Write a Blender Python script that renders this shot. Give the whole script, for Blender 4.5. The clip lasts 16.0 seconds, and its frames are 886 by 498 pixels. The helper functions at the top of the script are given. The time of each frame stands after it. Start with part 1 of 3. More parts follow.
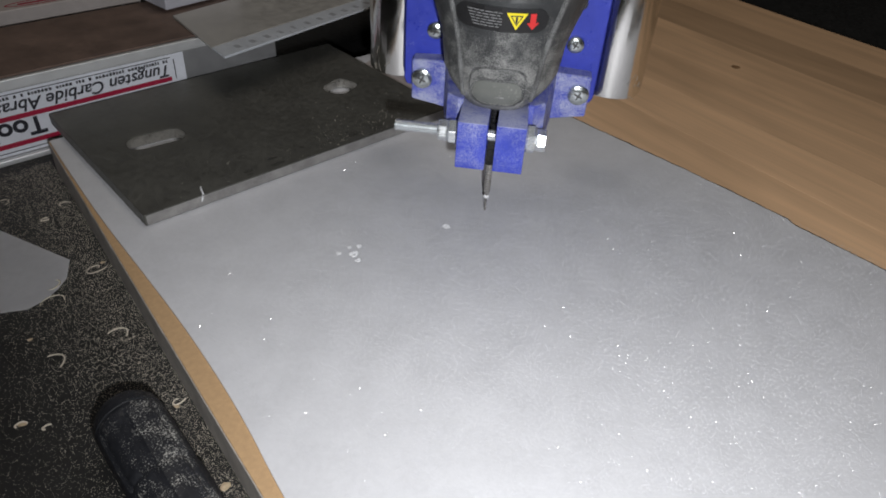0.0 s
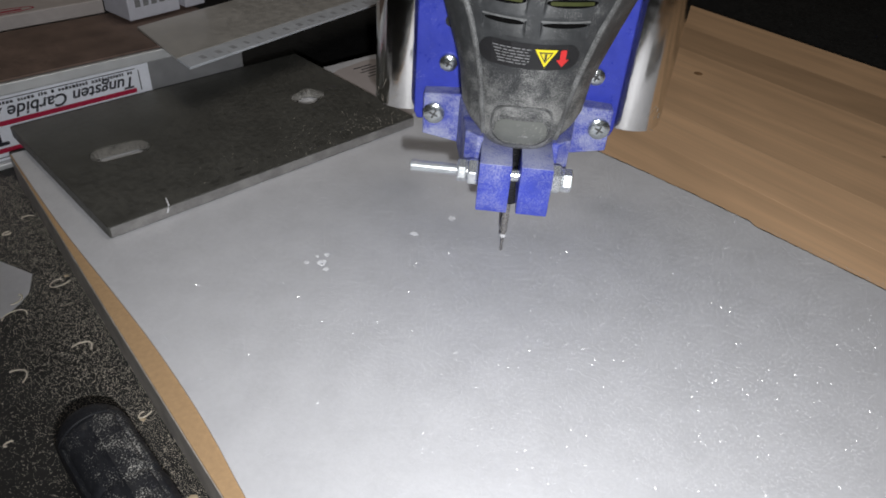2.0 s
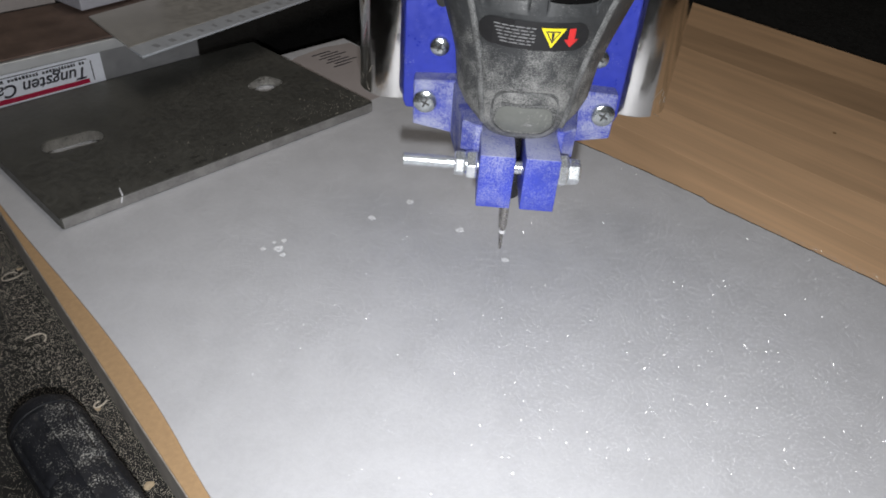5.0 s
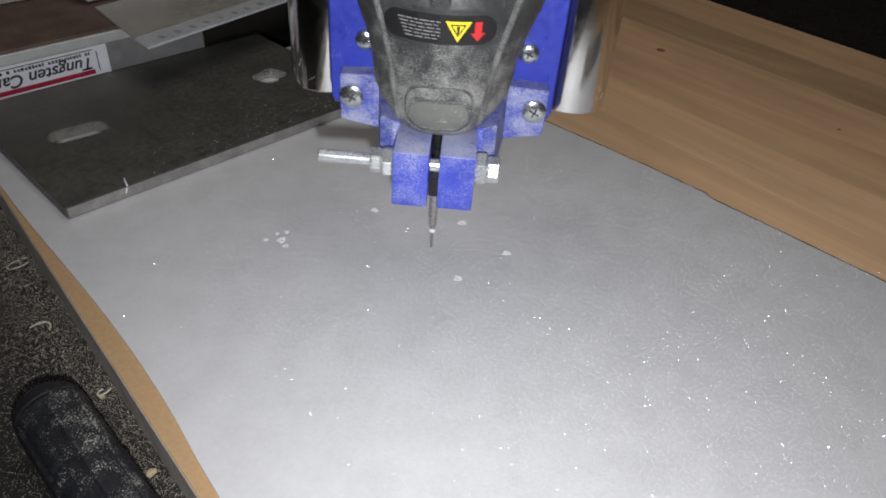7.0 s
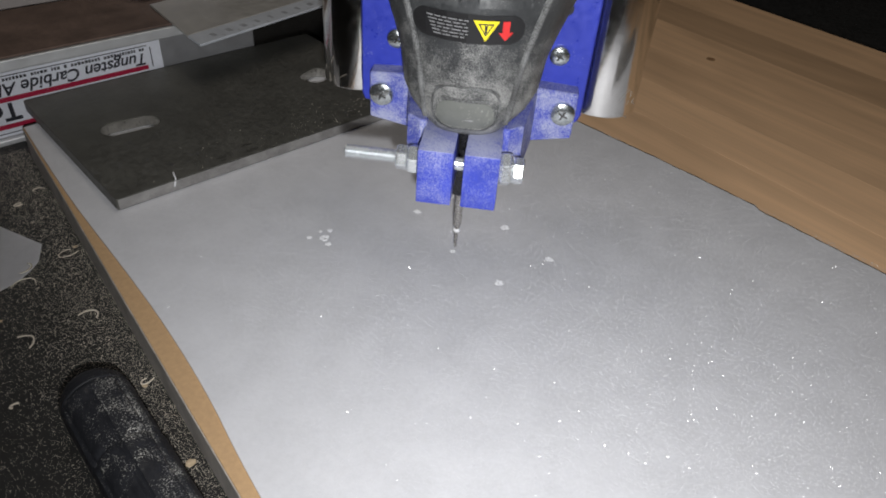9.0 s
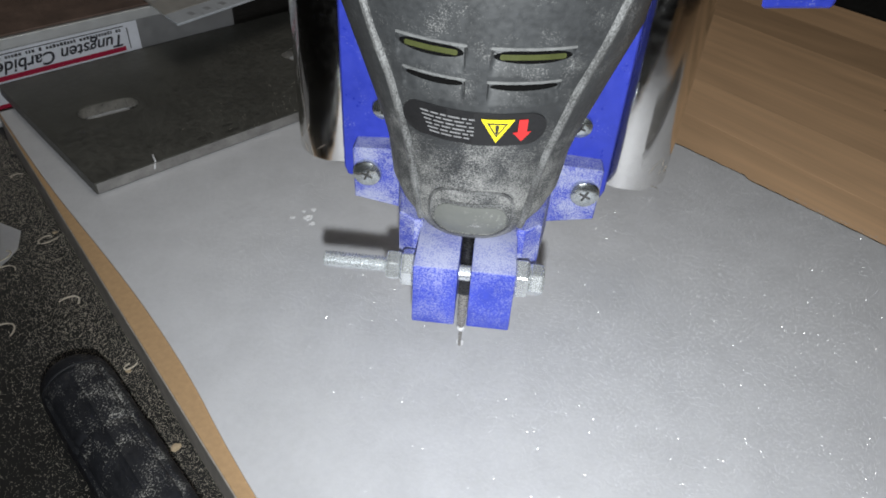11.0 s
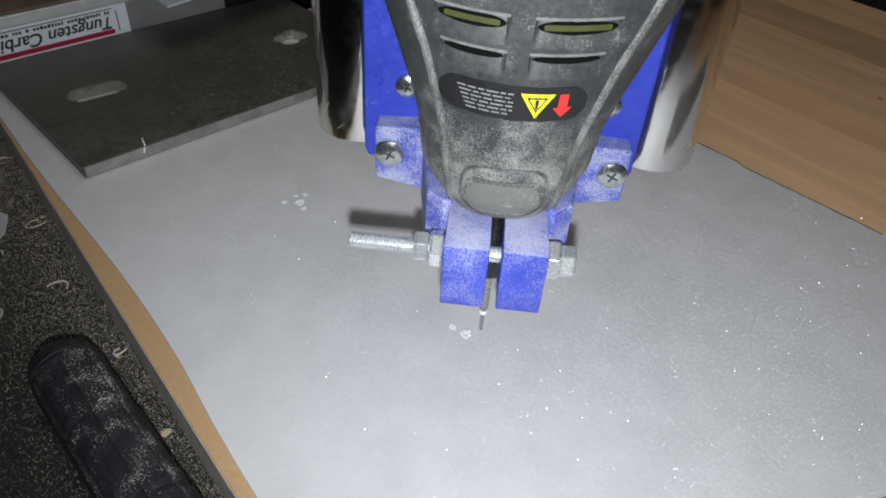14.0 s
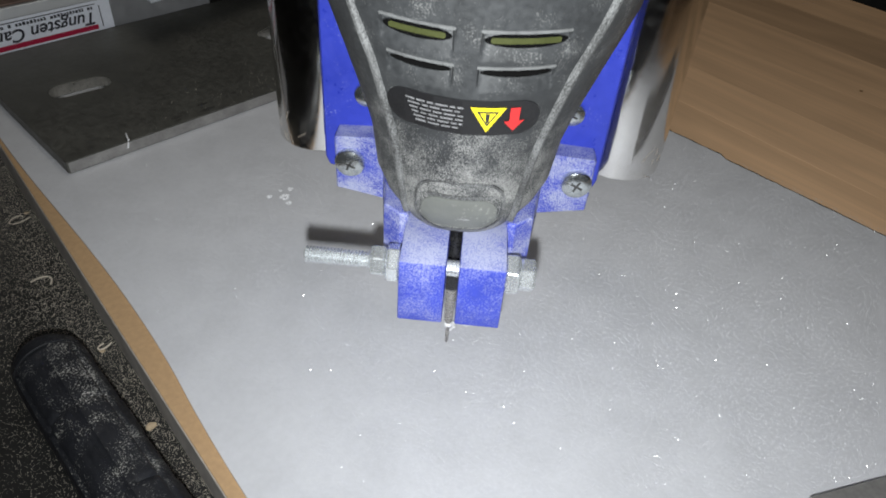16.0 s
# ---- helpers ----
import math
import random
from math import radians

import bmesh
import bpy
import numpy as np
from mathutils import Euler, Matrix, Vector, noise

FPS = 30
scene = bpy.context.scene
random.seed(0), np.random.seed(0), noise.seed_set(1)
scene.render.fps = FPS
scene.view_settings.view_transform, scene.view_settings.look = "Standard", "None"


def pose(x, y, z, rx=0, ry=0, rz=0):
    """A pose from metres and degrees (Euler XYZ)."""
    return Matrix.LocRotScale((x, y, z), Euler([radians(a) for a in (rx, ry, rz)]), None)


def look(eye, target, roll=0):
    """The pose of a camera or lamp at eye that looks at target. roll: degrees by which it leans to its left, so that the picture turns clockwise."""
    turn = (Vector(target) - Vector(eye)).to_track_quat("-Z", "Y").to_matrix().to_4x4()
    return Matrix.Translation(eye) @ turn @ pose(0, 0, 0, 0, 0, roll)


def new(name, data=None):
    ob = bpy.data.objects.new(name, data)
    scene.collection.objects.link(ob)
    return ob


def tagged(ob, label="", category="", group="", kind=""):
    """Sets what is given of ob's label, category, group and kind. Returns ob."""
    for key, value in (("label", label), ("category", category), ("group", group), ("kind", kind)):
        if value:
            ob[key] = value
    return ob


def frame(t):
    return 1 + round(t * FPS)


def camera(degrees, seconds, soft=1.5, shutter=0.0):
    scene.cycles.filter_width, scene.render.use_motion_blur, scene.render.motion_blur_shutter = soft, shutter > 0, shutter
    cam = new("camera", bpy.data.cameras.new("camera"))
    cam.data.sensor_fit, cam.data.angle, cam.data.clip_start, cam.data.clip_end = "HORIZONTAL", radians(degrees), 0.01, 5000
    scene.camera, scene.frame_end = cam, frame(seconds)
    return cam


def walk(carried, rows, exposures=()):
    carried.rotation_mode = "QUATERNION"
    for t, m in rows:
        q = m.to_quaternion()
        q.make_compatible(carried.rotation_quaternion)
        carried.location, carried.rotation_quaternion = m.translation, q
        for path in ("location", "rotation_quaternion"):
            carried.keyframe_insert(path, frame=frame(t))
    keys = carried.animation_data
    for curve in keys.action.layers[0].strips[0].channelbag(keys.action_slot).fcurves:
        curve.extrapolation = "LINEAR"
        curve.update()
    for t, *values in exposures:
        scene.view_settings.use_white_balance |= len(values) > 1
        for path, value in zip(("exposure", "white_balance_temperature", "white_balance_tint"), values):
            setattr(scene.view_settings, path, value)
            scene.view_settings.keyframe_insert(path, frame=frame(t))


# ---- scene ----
cam = camera(64.97, 16.0, soft=1.8, shutter=0.35)
K = 0.001  # the plan below is in millimetres: x along the steel plate, y along its side, z = 0 on the white sheet
PATH = [
    (0.0, -0.0819, -0.2794, 0.1957, 52.5, -3.24, -42.12), (0.5, -0.0816, -0.2801, 0.1949, 52.63, -3.06, -42.41),
    (1.0, -0.0814, -0.2798, 0.195, 52.55, -3.1, -42.24), (1.5, -0.0808, -0.281, 0.1954, 52.85, -3.15, -42.74),
    (2.0, -0.0804, -0.2834, 0.1961, 53.38, -3.62, -44.29), (2.5, -0.0801, -0.2849, 0.1967, 53.49, -3.32, -44.7),
    (3.0, -0.079, -0.2864, 0.1961, 53.41, -2.93, -45.14), (3.5, -0.0791, -0.2897, 0.1958, 53.96, -3.13, -46.3),
    (4.0, -0.0777, -0.2912, 0.1952, 53.72, -3.4, -47.16), (6.5, -0.0765, -0.294, 0.1946, 52.05, -3.44, -45.75),
    (7.0, -0.0771, -0.2944, 0.195, 52.26, -3.76, -46.13), (7.5, -0.0773, -0.292, 0.1947, 52.16, -3.82, -45.74),
    (8.0, -0.0774, -0.2914, 0.1945, 51.99, -3.41, -45.37), (8.5, -0.0776, -0.2927, 0.1932, 52.0, -3.53, -44.45),
    (9.0, -0.0791, -0.2914, 0.1935, 52.39, -3.71, -42.64), (9.5, -0.0792, -0.2913, 0.1914, 52.3, -3.16, -42.65),
    (10.0, -0.075, -0.2917, 0.1907, 51.64, -2.65, -43.46), (12.5, -0.0743, -0.2935, 0.1887, 50.36, -3.15, -44.0),
    (13.0, -0.0743, -0.2934, 0.1884, 50.13, -3.21, -44.14), (13.5, -0.0742, -0.2932, 0.1874, 50.05, -3.22, -44.09),
    (14.0, -0.0741, -0.2925, 0.1872, 50.02, -3.38, -44.17), (14.5, -0.0733, -0.2934, 0.1875, 49.92, -3.34, -44.27),
    (15.0, -0.0737, -0.2945, 0.1869, 49.97, -3.6, -44.72), (15.5, -0.0733, -0.2948, 0.1872, 49.62, -3.77, -44.96),
    (16.0, -0.0737, -0.2959, 0.187, 49.81, -3.55, -45.01)]
walk(cam, [(t, pose(x, y, z, rx, ry, rz)) for t, x, y, z, rx, ry, rz in PATH],
     [(0.0, 0.0, 6500, 10.0), (4.0, -0.01, 6500, 10.0), (6.5, -0.12, 6570, 10.0), (9.0, -0.12, 6570, 10.0),
      (10.0, -0.26, 6420, 7.0), (16.0, -0.32, 6420, 7.0)])

# ---- light: a small phone torch just under the lens, and one weak unseen ceiling panel added as workshop fill ----
world = bpy.data.worlds.new("world")
scene.world = world
world.use_nodes = True
world.node_tree.nodes["Background"].inputs[0].default_value = (0.02, 0.02, 0.025, 1)
world.node_tree.nodes["Background"].inputs[1].default_value = 0.3
torch = bpy.data.lights.new("torch", "SPOT")
torch.energy, torch.shadow_soft_size, torch.color = 3.95, 0.0035, (0.97, 0.985, 1.0)
torch.spot_size, torch.spot_blend = radians(152), 1.0
new("torch", torch).matrix_world = look((-0.082, -0.302, 0.172), (0.430, 0.020, 0.000))
# unseen overhead panel, added only to lift the ambient level
panel = bpy.data.lights.new("ambient_fill", "AREA")
panel.energy, panel.shape, panel.size, panel.size_y, panel.color = 4.0, "RECTANGLE", 1.2, 0.6, (1.0, 0.93, 0.84)
new("ambient_fill", panel).matrix_world = look((0.5, 0.2, 1.6), (0.2, 0.0, 0.0))


# ---- materials ----
def mat(name, base, rough=0.5, metal=0.0, var=0.0, scale=200.0, bump=0.0, bump_scale=600.0, dust=None, dust_amount=0.0,
        dust_scale=900.0, island=0.0, coat=0.0, up=0.0, low=None, sharp=1.0):
    """A surface with two scales of colour variation, relief and, where asked, a layer of dust grains."""
    m = bpy.data.materials.new(name)
    m.use_nodes = True
    nt = m.node_tree
    n, li = nt.nodes, nt.links
    b = n["Principled BSDF"]
    b.inputs["Roughness"].default_value, b.inputs["Metallic"].default_value = rough, metal
    b.inputs["Coat Weight"].default_value = coat
    co = n.new("ShaderNodeTexCoord")
    col = n.new("ShaderNodeRGB")
    col.outputs[0].default_value = (*base, 1)
    out = col.outputs[0]

    def noise_node(s, detail=4.0):
        x = n.new("ShaderNodeTexNoise")
        x.inputs["Scale"].default_value, x.inputs["Detail"].default_value = s, detail
        li.new(co.outputs["Object"], x.inputs["Vector"])
        return x

    def mix(kind, fac, a, c):
        x = n.new("ShaderNodeMix")
        x.data_type, x.blend_type = "RGBA", kind
        for sock, v in ((x.inputs[0], fac), (x.inputs[6], a), (x.inputs[7], c)):
            if isinstance(v, (int, float)):
                sock.default_value = v
            elif isinstance(v, tuple):
                sock.default_value = (*v, 1)
            else:
                li.new(v, sock)
        return x.outputs[2]

    def ramp(v, lo, hi, a=0.0, c=1.0):
        x = n.new("ShaderNodeMapRange")
        for k, w in zip((1, 2, 3, 4), (lo, hi, a, c)):
            x.inputs[k].default_value = w
        li.new(v, x.inputs[0])
        return x.outputs[0]

    if var:
        big, small = noise_node(scale), noise_node(scale * 7)
        for tex, w in ((big, var), (small, var * 0.6)):
            g = ramp(tex.outputs[0], 0.3, 0.7, 1 - w, 1 + w)
            cc = n.new("ShaderNodeCombineColor")
            for k in range(3):
                li.new(g, cc.inputs[k])
            out = mix("MULTIPLY", 1.0, out, cc.outputs[0])
        li.new(ramp(small.outputs[0], 0.3, 0.7, rough - min(0.12, rough * 0.3), rough + min(0.12, rough * 0.3)), b.inputs["Roughness"])
    if island:
        inf = n.new("ShaderNodeObjectInfo")
        g = ramp(inf.outputs["Random"], 0, 1, 1 - island, 1 + island)
        cc = n.new("ShaderNodeCombineColor")
        for k in range(3):
            li.new(g, cc.inputs[k])
        out = mix("MULTIPLY", 1.0, out, cc.outputs[0])
    if dust:
        fine, broad = noise_node(dust_scale, 6.0), noise_node(dust_scale * 0.05, 5.0)
        add = n.new("ShaderNodeMath")
        add.operation = "ADD"
        li.new(ramp(fine.outputs[0], 0.32, 0.68, -0.5, 0.5), add.inputs[0])
        li.new(ramp(broad.outputs[0], 0.3, 0.7, dust_amount - 0.38, dust_amount + 0.38), add.inputs[1])
        f = add.outputs[0]
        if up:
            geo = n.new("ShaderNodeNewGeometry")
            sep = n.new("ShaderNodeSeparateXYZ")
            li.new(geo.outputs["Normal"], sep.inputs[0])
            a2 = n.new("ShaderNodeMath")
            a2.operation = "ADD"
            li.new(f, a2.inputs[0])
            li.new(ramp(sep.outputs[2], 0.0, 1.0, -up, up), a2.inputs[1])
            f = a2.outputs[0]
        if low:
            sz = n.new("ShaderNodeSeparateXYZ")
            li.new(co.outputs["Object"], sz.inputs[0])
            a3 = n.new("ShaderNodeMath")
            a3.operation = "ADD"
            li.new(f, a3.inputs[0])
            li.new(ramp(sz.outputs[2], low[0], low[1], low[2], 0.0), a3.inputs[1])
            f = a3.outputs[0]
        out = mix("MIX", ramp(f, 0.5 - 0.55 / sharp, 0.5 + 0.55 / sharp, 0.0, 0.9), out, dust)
    li.new(out, b.inputs["Base Color"])
    if bump:
        bn = n.new("ShaderNodeBump")
        bn.inputs["Strength"].default_value, bn.inputs["Distance"].default_value = bump, 0.0004
        li.new(noise_node(bump_scale, 5.0).outputs[0], bn.inputs["Height"])
        li.new(bn.outputs[0], b.inputs["Normal"])
    return m


def foam_material():
    """Thin white packing foam: soft milky cells and scattered film facets that glint."""
    m = mat("white_foam", (0.615, 0.615, 0.64), 0.55, var=0.05, scale=60.0)
    nt = m.node_tree
    n, li = nt.nodes, nt.links
    b = n["Principled BSDF"]
    b.inputs["Specular IOR Level"].default_value = 0.3
    co = n.new("ShaderNodeTexCoord")
    bump = n.new("ShaderNodeBump")
    bump.inputs["Strength"].default_value, bump.inputs["Distance"].default_value = 0.12, 0.0003
    cells = n.new("ShaderNodeTexVoronoi")
    cells.inputs["Scale"].default_value = 900.0
    li.new(co.outputs["Object"], cells.inputs["Vector"])
    li.new(cells.outputs["Distance"], bump.inputs["Height"])
    li.new(bump.outputs[0], b.inputs["Normal"])
    return m


def wood_material():
    """Oiled pine staves: grain along y, soft dark streaks, tint by stave."""
    m = mat("pine", (0.77, 0.50, 0.295), 0.5, island=0.03, bump=0.08, bump_scale=900.0)
    nt = m.node_tree
    n, li = nt.nodes, nt.links
    b = n["Principled BSDF"]
    old = b.inputs["Base Color"].links[0].from_socket
    co = n.new("ShaderNodeTexCoord")
    inf = n.new("ShaderNodeObjectInfo")
    off = n.new("ShaderNodeVectorMath")
    off.operation = "MULTIPLY_ADD"
    off.inputs[1].default_value = (1, 1, 1)
    li.new(co.outputs["Object"], off.inputs[0])
    cmb = n.new("ShaderNodeCombineXYZ")
    li.new(inf.outputs["Random"], cmb.inputs[0])
    li.new(inf.outputs["Random"], cmb.inputs[1])
    li.new(cmb.outputs[0], off.inputs[2])
    for sx, sy, w, d in ((60, 4, 0.11, 3), (500, 12, 0.045, 4), (22, 7, 0.13, 2)):
        mp = n.new("ShaderNodeMapping")
        mp.inputs["Scale"].default_value = (sx, sy, 40)
        li.new(off.outputs[0], mp.inputs[0])
        t = n.new("ShaderNodeTexNoise")
        t.inputs["Scale"].default_value, t.inputs["Detail"].default_value = 1.0, d
        t.inputs["Distortion"].default_value = 0.6
        li.new(mp.outputs[0], t.inputs[0])
        r = n.new("ShaderNodeMapRange")
        for k, v in zip((1, 2, 3, 4), (0.3, 0.7, 1 - w, 1 + w)):
            r.inputs[k].default_value = v
        li.new(t.outputs[0], r.inputs[0])
        cc = n.new("ShaderNodeCombineColor")
        for k in range(3):
            li.new(r.outputs[0], cc.inputs[k])
        x = n.new("ShaderNodeMix")
        x.data_type, x.blend_type = "RGBA", "MULTIPLY"
        x.inputs[0].default_value = 1.0
        li.new(old, x.inputs[6])
        li.new(cc.outputs[0], x.inputs[7])
        old = x.outputs[2]
    tone = n.new("ShaderNodeMix")
    tone.data_type, tone.blend_type = "RGBA", "MULTIPLY"
    tone.inputs[0].default_value = 1.0
    li.new(old, tone.inputs[6])
    li.new(inf.outputs["Color"], tone.inputs[7])
    li.new(tone.outputs[2], b.inputs["Base Color"])
    return m


FOAM, PINE = foam_material(), wood_material()
STEEL = mat("mill_steel", (0.130, 0.128, 0.115), 0.48, 0.5, var=0.16, scale=45.0, bump=0.06, bump_scale=900.0,
            dust=(0.30, 0.30, 0.28), dust_amount=-0.42, dust_scale=1300.0, sharp=2.5)
MDF = mat("mdf", (0.50, 0.325, 0.175), 0.65, var=0.07, scale=500.0, bump=0.12, bump_scale=1600.0)
OIL = mat("oil_stain", (0.085, 0.083, 0.075), 0.46, 0.4, var=0.3, scale=300.0)
CUT_STEEL = mat("cut_steel", (0.36, 0.35, 0.34), 0.42, 0.6, var=0.2, scale=120.0, bump=0.2, bump_scale=400.0)
BRIGHT_STEEL = mat("bright_steel", (0.46, 0.44, 0.42), 0.26, 0.9, var=0.1, scale=150.0)
SLOT_STEEL = mat("slot_steel", (0.50, 0.49, 0.46), 0.35, 0.9, var=0.2, scale=150.0)
ZINC = mat("zinc", (0.80, 0.83, 0.85), 0.24, 0.76, var=0.08, scale=400.0, bump=0.08, bump_scale=700.0)
SCREW = mat("screw_steel", (0.62, 0.66, 0.67), 0.2, 0.95, var=0.25, scale=350.0, bump=0.45, bump_scale=450.0,
            dust=(0.45, 0.46, 0.46), dust_amount=0.0, dust_scale=1800.0)
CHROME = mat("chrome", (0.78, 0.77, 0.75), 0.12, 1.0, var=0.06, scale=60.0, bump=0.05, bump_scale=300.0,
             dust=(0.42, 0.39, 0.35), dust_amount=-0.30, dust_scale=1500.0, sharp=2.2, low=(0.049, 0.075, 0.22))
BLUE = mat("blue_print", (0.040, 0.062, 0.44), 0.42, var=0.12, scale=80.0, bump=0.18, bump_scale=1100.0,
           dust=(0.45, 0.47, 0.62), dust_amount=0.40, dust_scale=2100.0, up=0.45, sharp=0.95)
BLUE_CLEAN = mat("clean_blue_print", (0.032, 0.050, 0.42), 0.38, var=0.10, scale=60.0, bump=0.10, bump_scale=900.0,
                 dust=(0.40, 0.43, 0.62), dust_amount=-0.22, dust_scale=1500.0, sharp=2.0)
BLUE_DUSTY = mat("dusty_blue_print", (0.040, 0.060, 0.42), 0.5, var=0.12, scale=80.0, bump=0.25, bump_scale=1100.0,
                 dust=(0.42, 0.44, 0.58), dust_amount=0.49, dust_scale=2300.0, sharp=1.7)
CHARCOAL = mat("charcoal_plastic", (0.036, 0.038, 0.040), 0.5, var=0.2, scale=90.0, bump=0.12, bump_scale=900.0,
               dust=(0.31, 0.31, 0.30), dust_amount=-0.22, dust_scale=2700.0, low=(0.078, 0.110, 0.78), sharp=1.3)
PAD = mat("grey_pad", (0.145, 0.15, 0.138), 0.6, var=0.12, scale=120.0, dust=(0.36, 0.36, 0.34), dust_amount=-0.25, dust_scale=900.0, sharp=2.0)
WORN = mat("worn_edge", (0.05, 0.05, 0.05), 0.55, var=0.3, scale=200.0, dust=(0.27, 0.275, 0.275), dust_amount=0.24, dust_scale=2300.0, sharp=0.9)
RIM_HIGHLIGHT = mat("vent_rim", (0.14, 0.143, 0.143), 0.4, var=0.25, scale=300.0)
BLACK = mat("black", (0.012, 0.012, 0.013), 0.45, var=0.1)
SLOT_DARK = mat("slot_dark", (0.12, 0.12, 0.12), 0.35, 0.8, var=0.3, scale=400.0)
COLLET = mat("dark_collet", (0.05, 0.05, 0.055), 0.3, 0.8, var=0.2, scale=300.0)
YELLOW = mat("yellow_print", (0.80, 0.66, 0.02), 0.45)
RED = mat("red_print", (0.62, 0.03, 0.03), 0.45, var=0.05)
CRIMSON = mat("crimson_print", (0.40, 0.012, 0.05), 0.45, var=0.06)
GREEN = mat("olive_plastic", (0.05, 0.056, 0.02), 0.5, var=0.1)
# near-black without gloss, for the shade painted into the vent openings
SLIT_SHADE = mat("slit_shade", (0.004, 0.004, 0.004), 1.0)
for dull in (SLIT_SHADE, GREEN):
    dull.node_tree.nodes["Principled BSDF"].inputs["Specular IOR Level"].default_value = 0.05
GREYINK = mat("grey_ink", (0.20, 0.20, 0.205), 0.6, var=0.2, scale=400.0)
RULE_MARK = mat("rule_mark", (0.36, 0.37, 0.40), 0.6, var=0.2, scale=400.0)
INK = mat("ink", (0.02, 0.02, 0.03), 0.5)
PAPER = mat("paper", (0.76, 0.76, 0.79), 0.7, var=0.05, scale=40.0, bump=0.1, bump_scale=200.0)
LABEL = mat("label_paper", (0.76, 0.78, 0.85), 0.5, var=0.05, scale=60.0)
ALU = mat("aluminium", (0.72, 0.73, 0.74), 0.4, 0.45, var=0.05, scale=20.0)
# darker copy of the aluminium, with the rule's shadow put into its colour
ALU_SHADED = mat("shaded_aluminium", (0.32, 0.32, 0.33), 0.45, 0.4, var=0.08, scale=30.0)
GRIT = mat("brown_grit", (0.165, 0.112, 0.09), 0.75, var=0.25, scale=50.0, bump=0.5, bump_scale=1200.0)
RULE = mat("satin_rule", (0.52, 0.50, 0.47), 0.45, 0.3, var=0.1, scale=30.0)
RULE_BAND = mat("rule_band", (0.60, 0.63, 0.68), 0.5, 0.1, var=0.08, scale=40.0)
TABLE = mat("black_table", (0.010, 0.010, 0.010), 0.6, var=0.3, scale=40.0, bump=0.3, bump_scale=900.0,
            dust=(0.10, 0.09, 0.07), dust_amount=-0.62, dust_scale=2600.0)
RUBBER = mat("black_rubber", (0.017, 0.018, 0.022), 0.5, var=0.2, scale=100.0, bump=0.2, bump_scale=500.0,
             dust=(0.50, 0.49, 0.45), dust_amount=-0.18, dust_scale=1900.0, up=0.24, sharp=2.6)
CHIP = mat("wood_chip", (0.50, 0.39, 0.26), 0.8, var=0.15, scale=400.0)
SAW = mat("sawdust", (0.60, 0.54, 0.45), 0.8, island=0.2)
DUST = mat("white_swarf", (0.80, 0.80, 0.82), 0.7, var=0.1, scale=900.0)
WALL = mat("dark_wall", (0.03, 0.028, 0.03), 0.8, var=0.15, scale=3.0)
KNOT = mat("knot", (0.30, 0.165, 0.075), 0.6, var=0.3, scale=400.0)
FLECK = mat("white_film", (0.64, 0.64, 0.665), 0.2)  # small white film facets with a strong gloss
FLECK.node_tree.nodes["Principled BSDF"].inputs["IOR"].default_value = 2.2
SLIP = mat("pink_slip", (0.46, 0.41, 0.40), 0.7, var=0.05, scale=40.0)
BOXBOARD = mat("boxboard", (0.56, 0.56, 0.62), 0.6, var=0.06, scale=40.0)
SCUFF = mat("scuff", (0.22, 0.19, 0.16), 0.7, var=0.2, scale=300.0)
GRIME = mat("grimy_edge", (0.48, 0.445, 0.41), 0.7, var=0.2, scale=60.0, bump=0.2, bump_scale=500.0)
CARTON = mat("carton", (0.50, 0.45, 0.43), 0.6, var=0.08, scale=30.0)


# ---- builders ----
def finish(bm, material, name, smooth=False):
    for v in bm.verts:
        v.co *= K
    bmesh.ops.recalc_face_normals(bm, faces=bm.faces)
    me = bpy.data.meshes.new(name)
    bm.to_mesh(me)
    bm.free()
    me.materials.append(material)
    if smooth:
        me.shade_smooth()
        me.set_sharp_from_angle(angle=radians(35))
    return me


def part(name, bm, material, parent=None, label="", smooth=False):
    ob = new(name, finish(bm, material, name, smooth))
    ob.parent = parent
    if label:
        ob["label"] = label
    return ob


def thing(name, label, category, x=0.0, y=0.0, z=0.0, turn=0.0, group="", kind=""):
    ob = new(name)
    ob.empty_display_size = 0.01
    ob.matrix_basis = pose(x * K, y * K, z * K, 0, 0, turn)
    return tagged(ob, label, category, group, kind)


def box(x0, y0, z0, x1, y1, z1, r=0.0, seg=2, bm=None):
    own = bm is None
    bm = bm or bmesh.new()
    vs = bmesh.ops.create_cube(bm, size=1.0)["verts"]
    for v in vs:
        v.co = Vector(((x0 + x1) / 2 + v.co.x * (x1 - x0), (y0 + y1) / 2 + v.co.y * (y1 - y0), (z0 + z1) / 2 + v.co.z * (z1 - z0)))
    if r:
        es = list({e for v in vs for e in v.link_edges})
        bmesh.ops.bevel(bm, geom=es, offset=r, segments=seg, profile=0.5, affect="EDGES")
    return bm


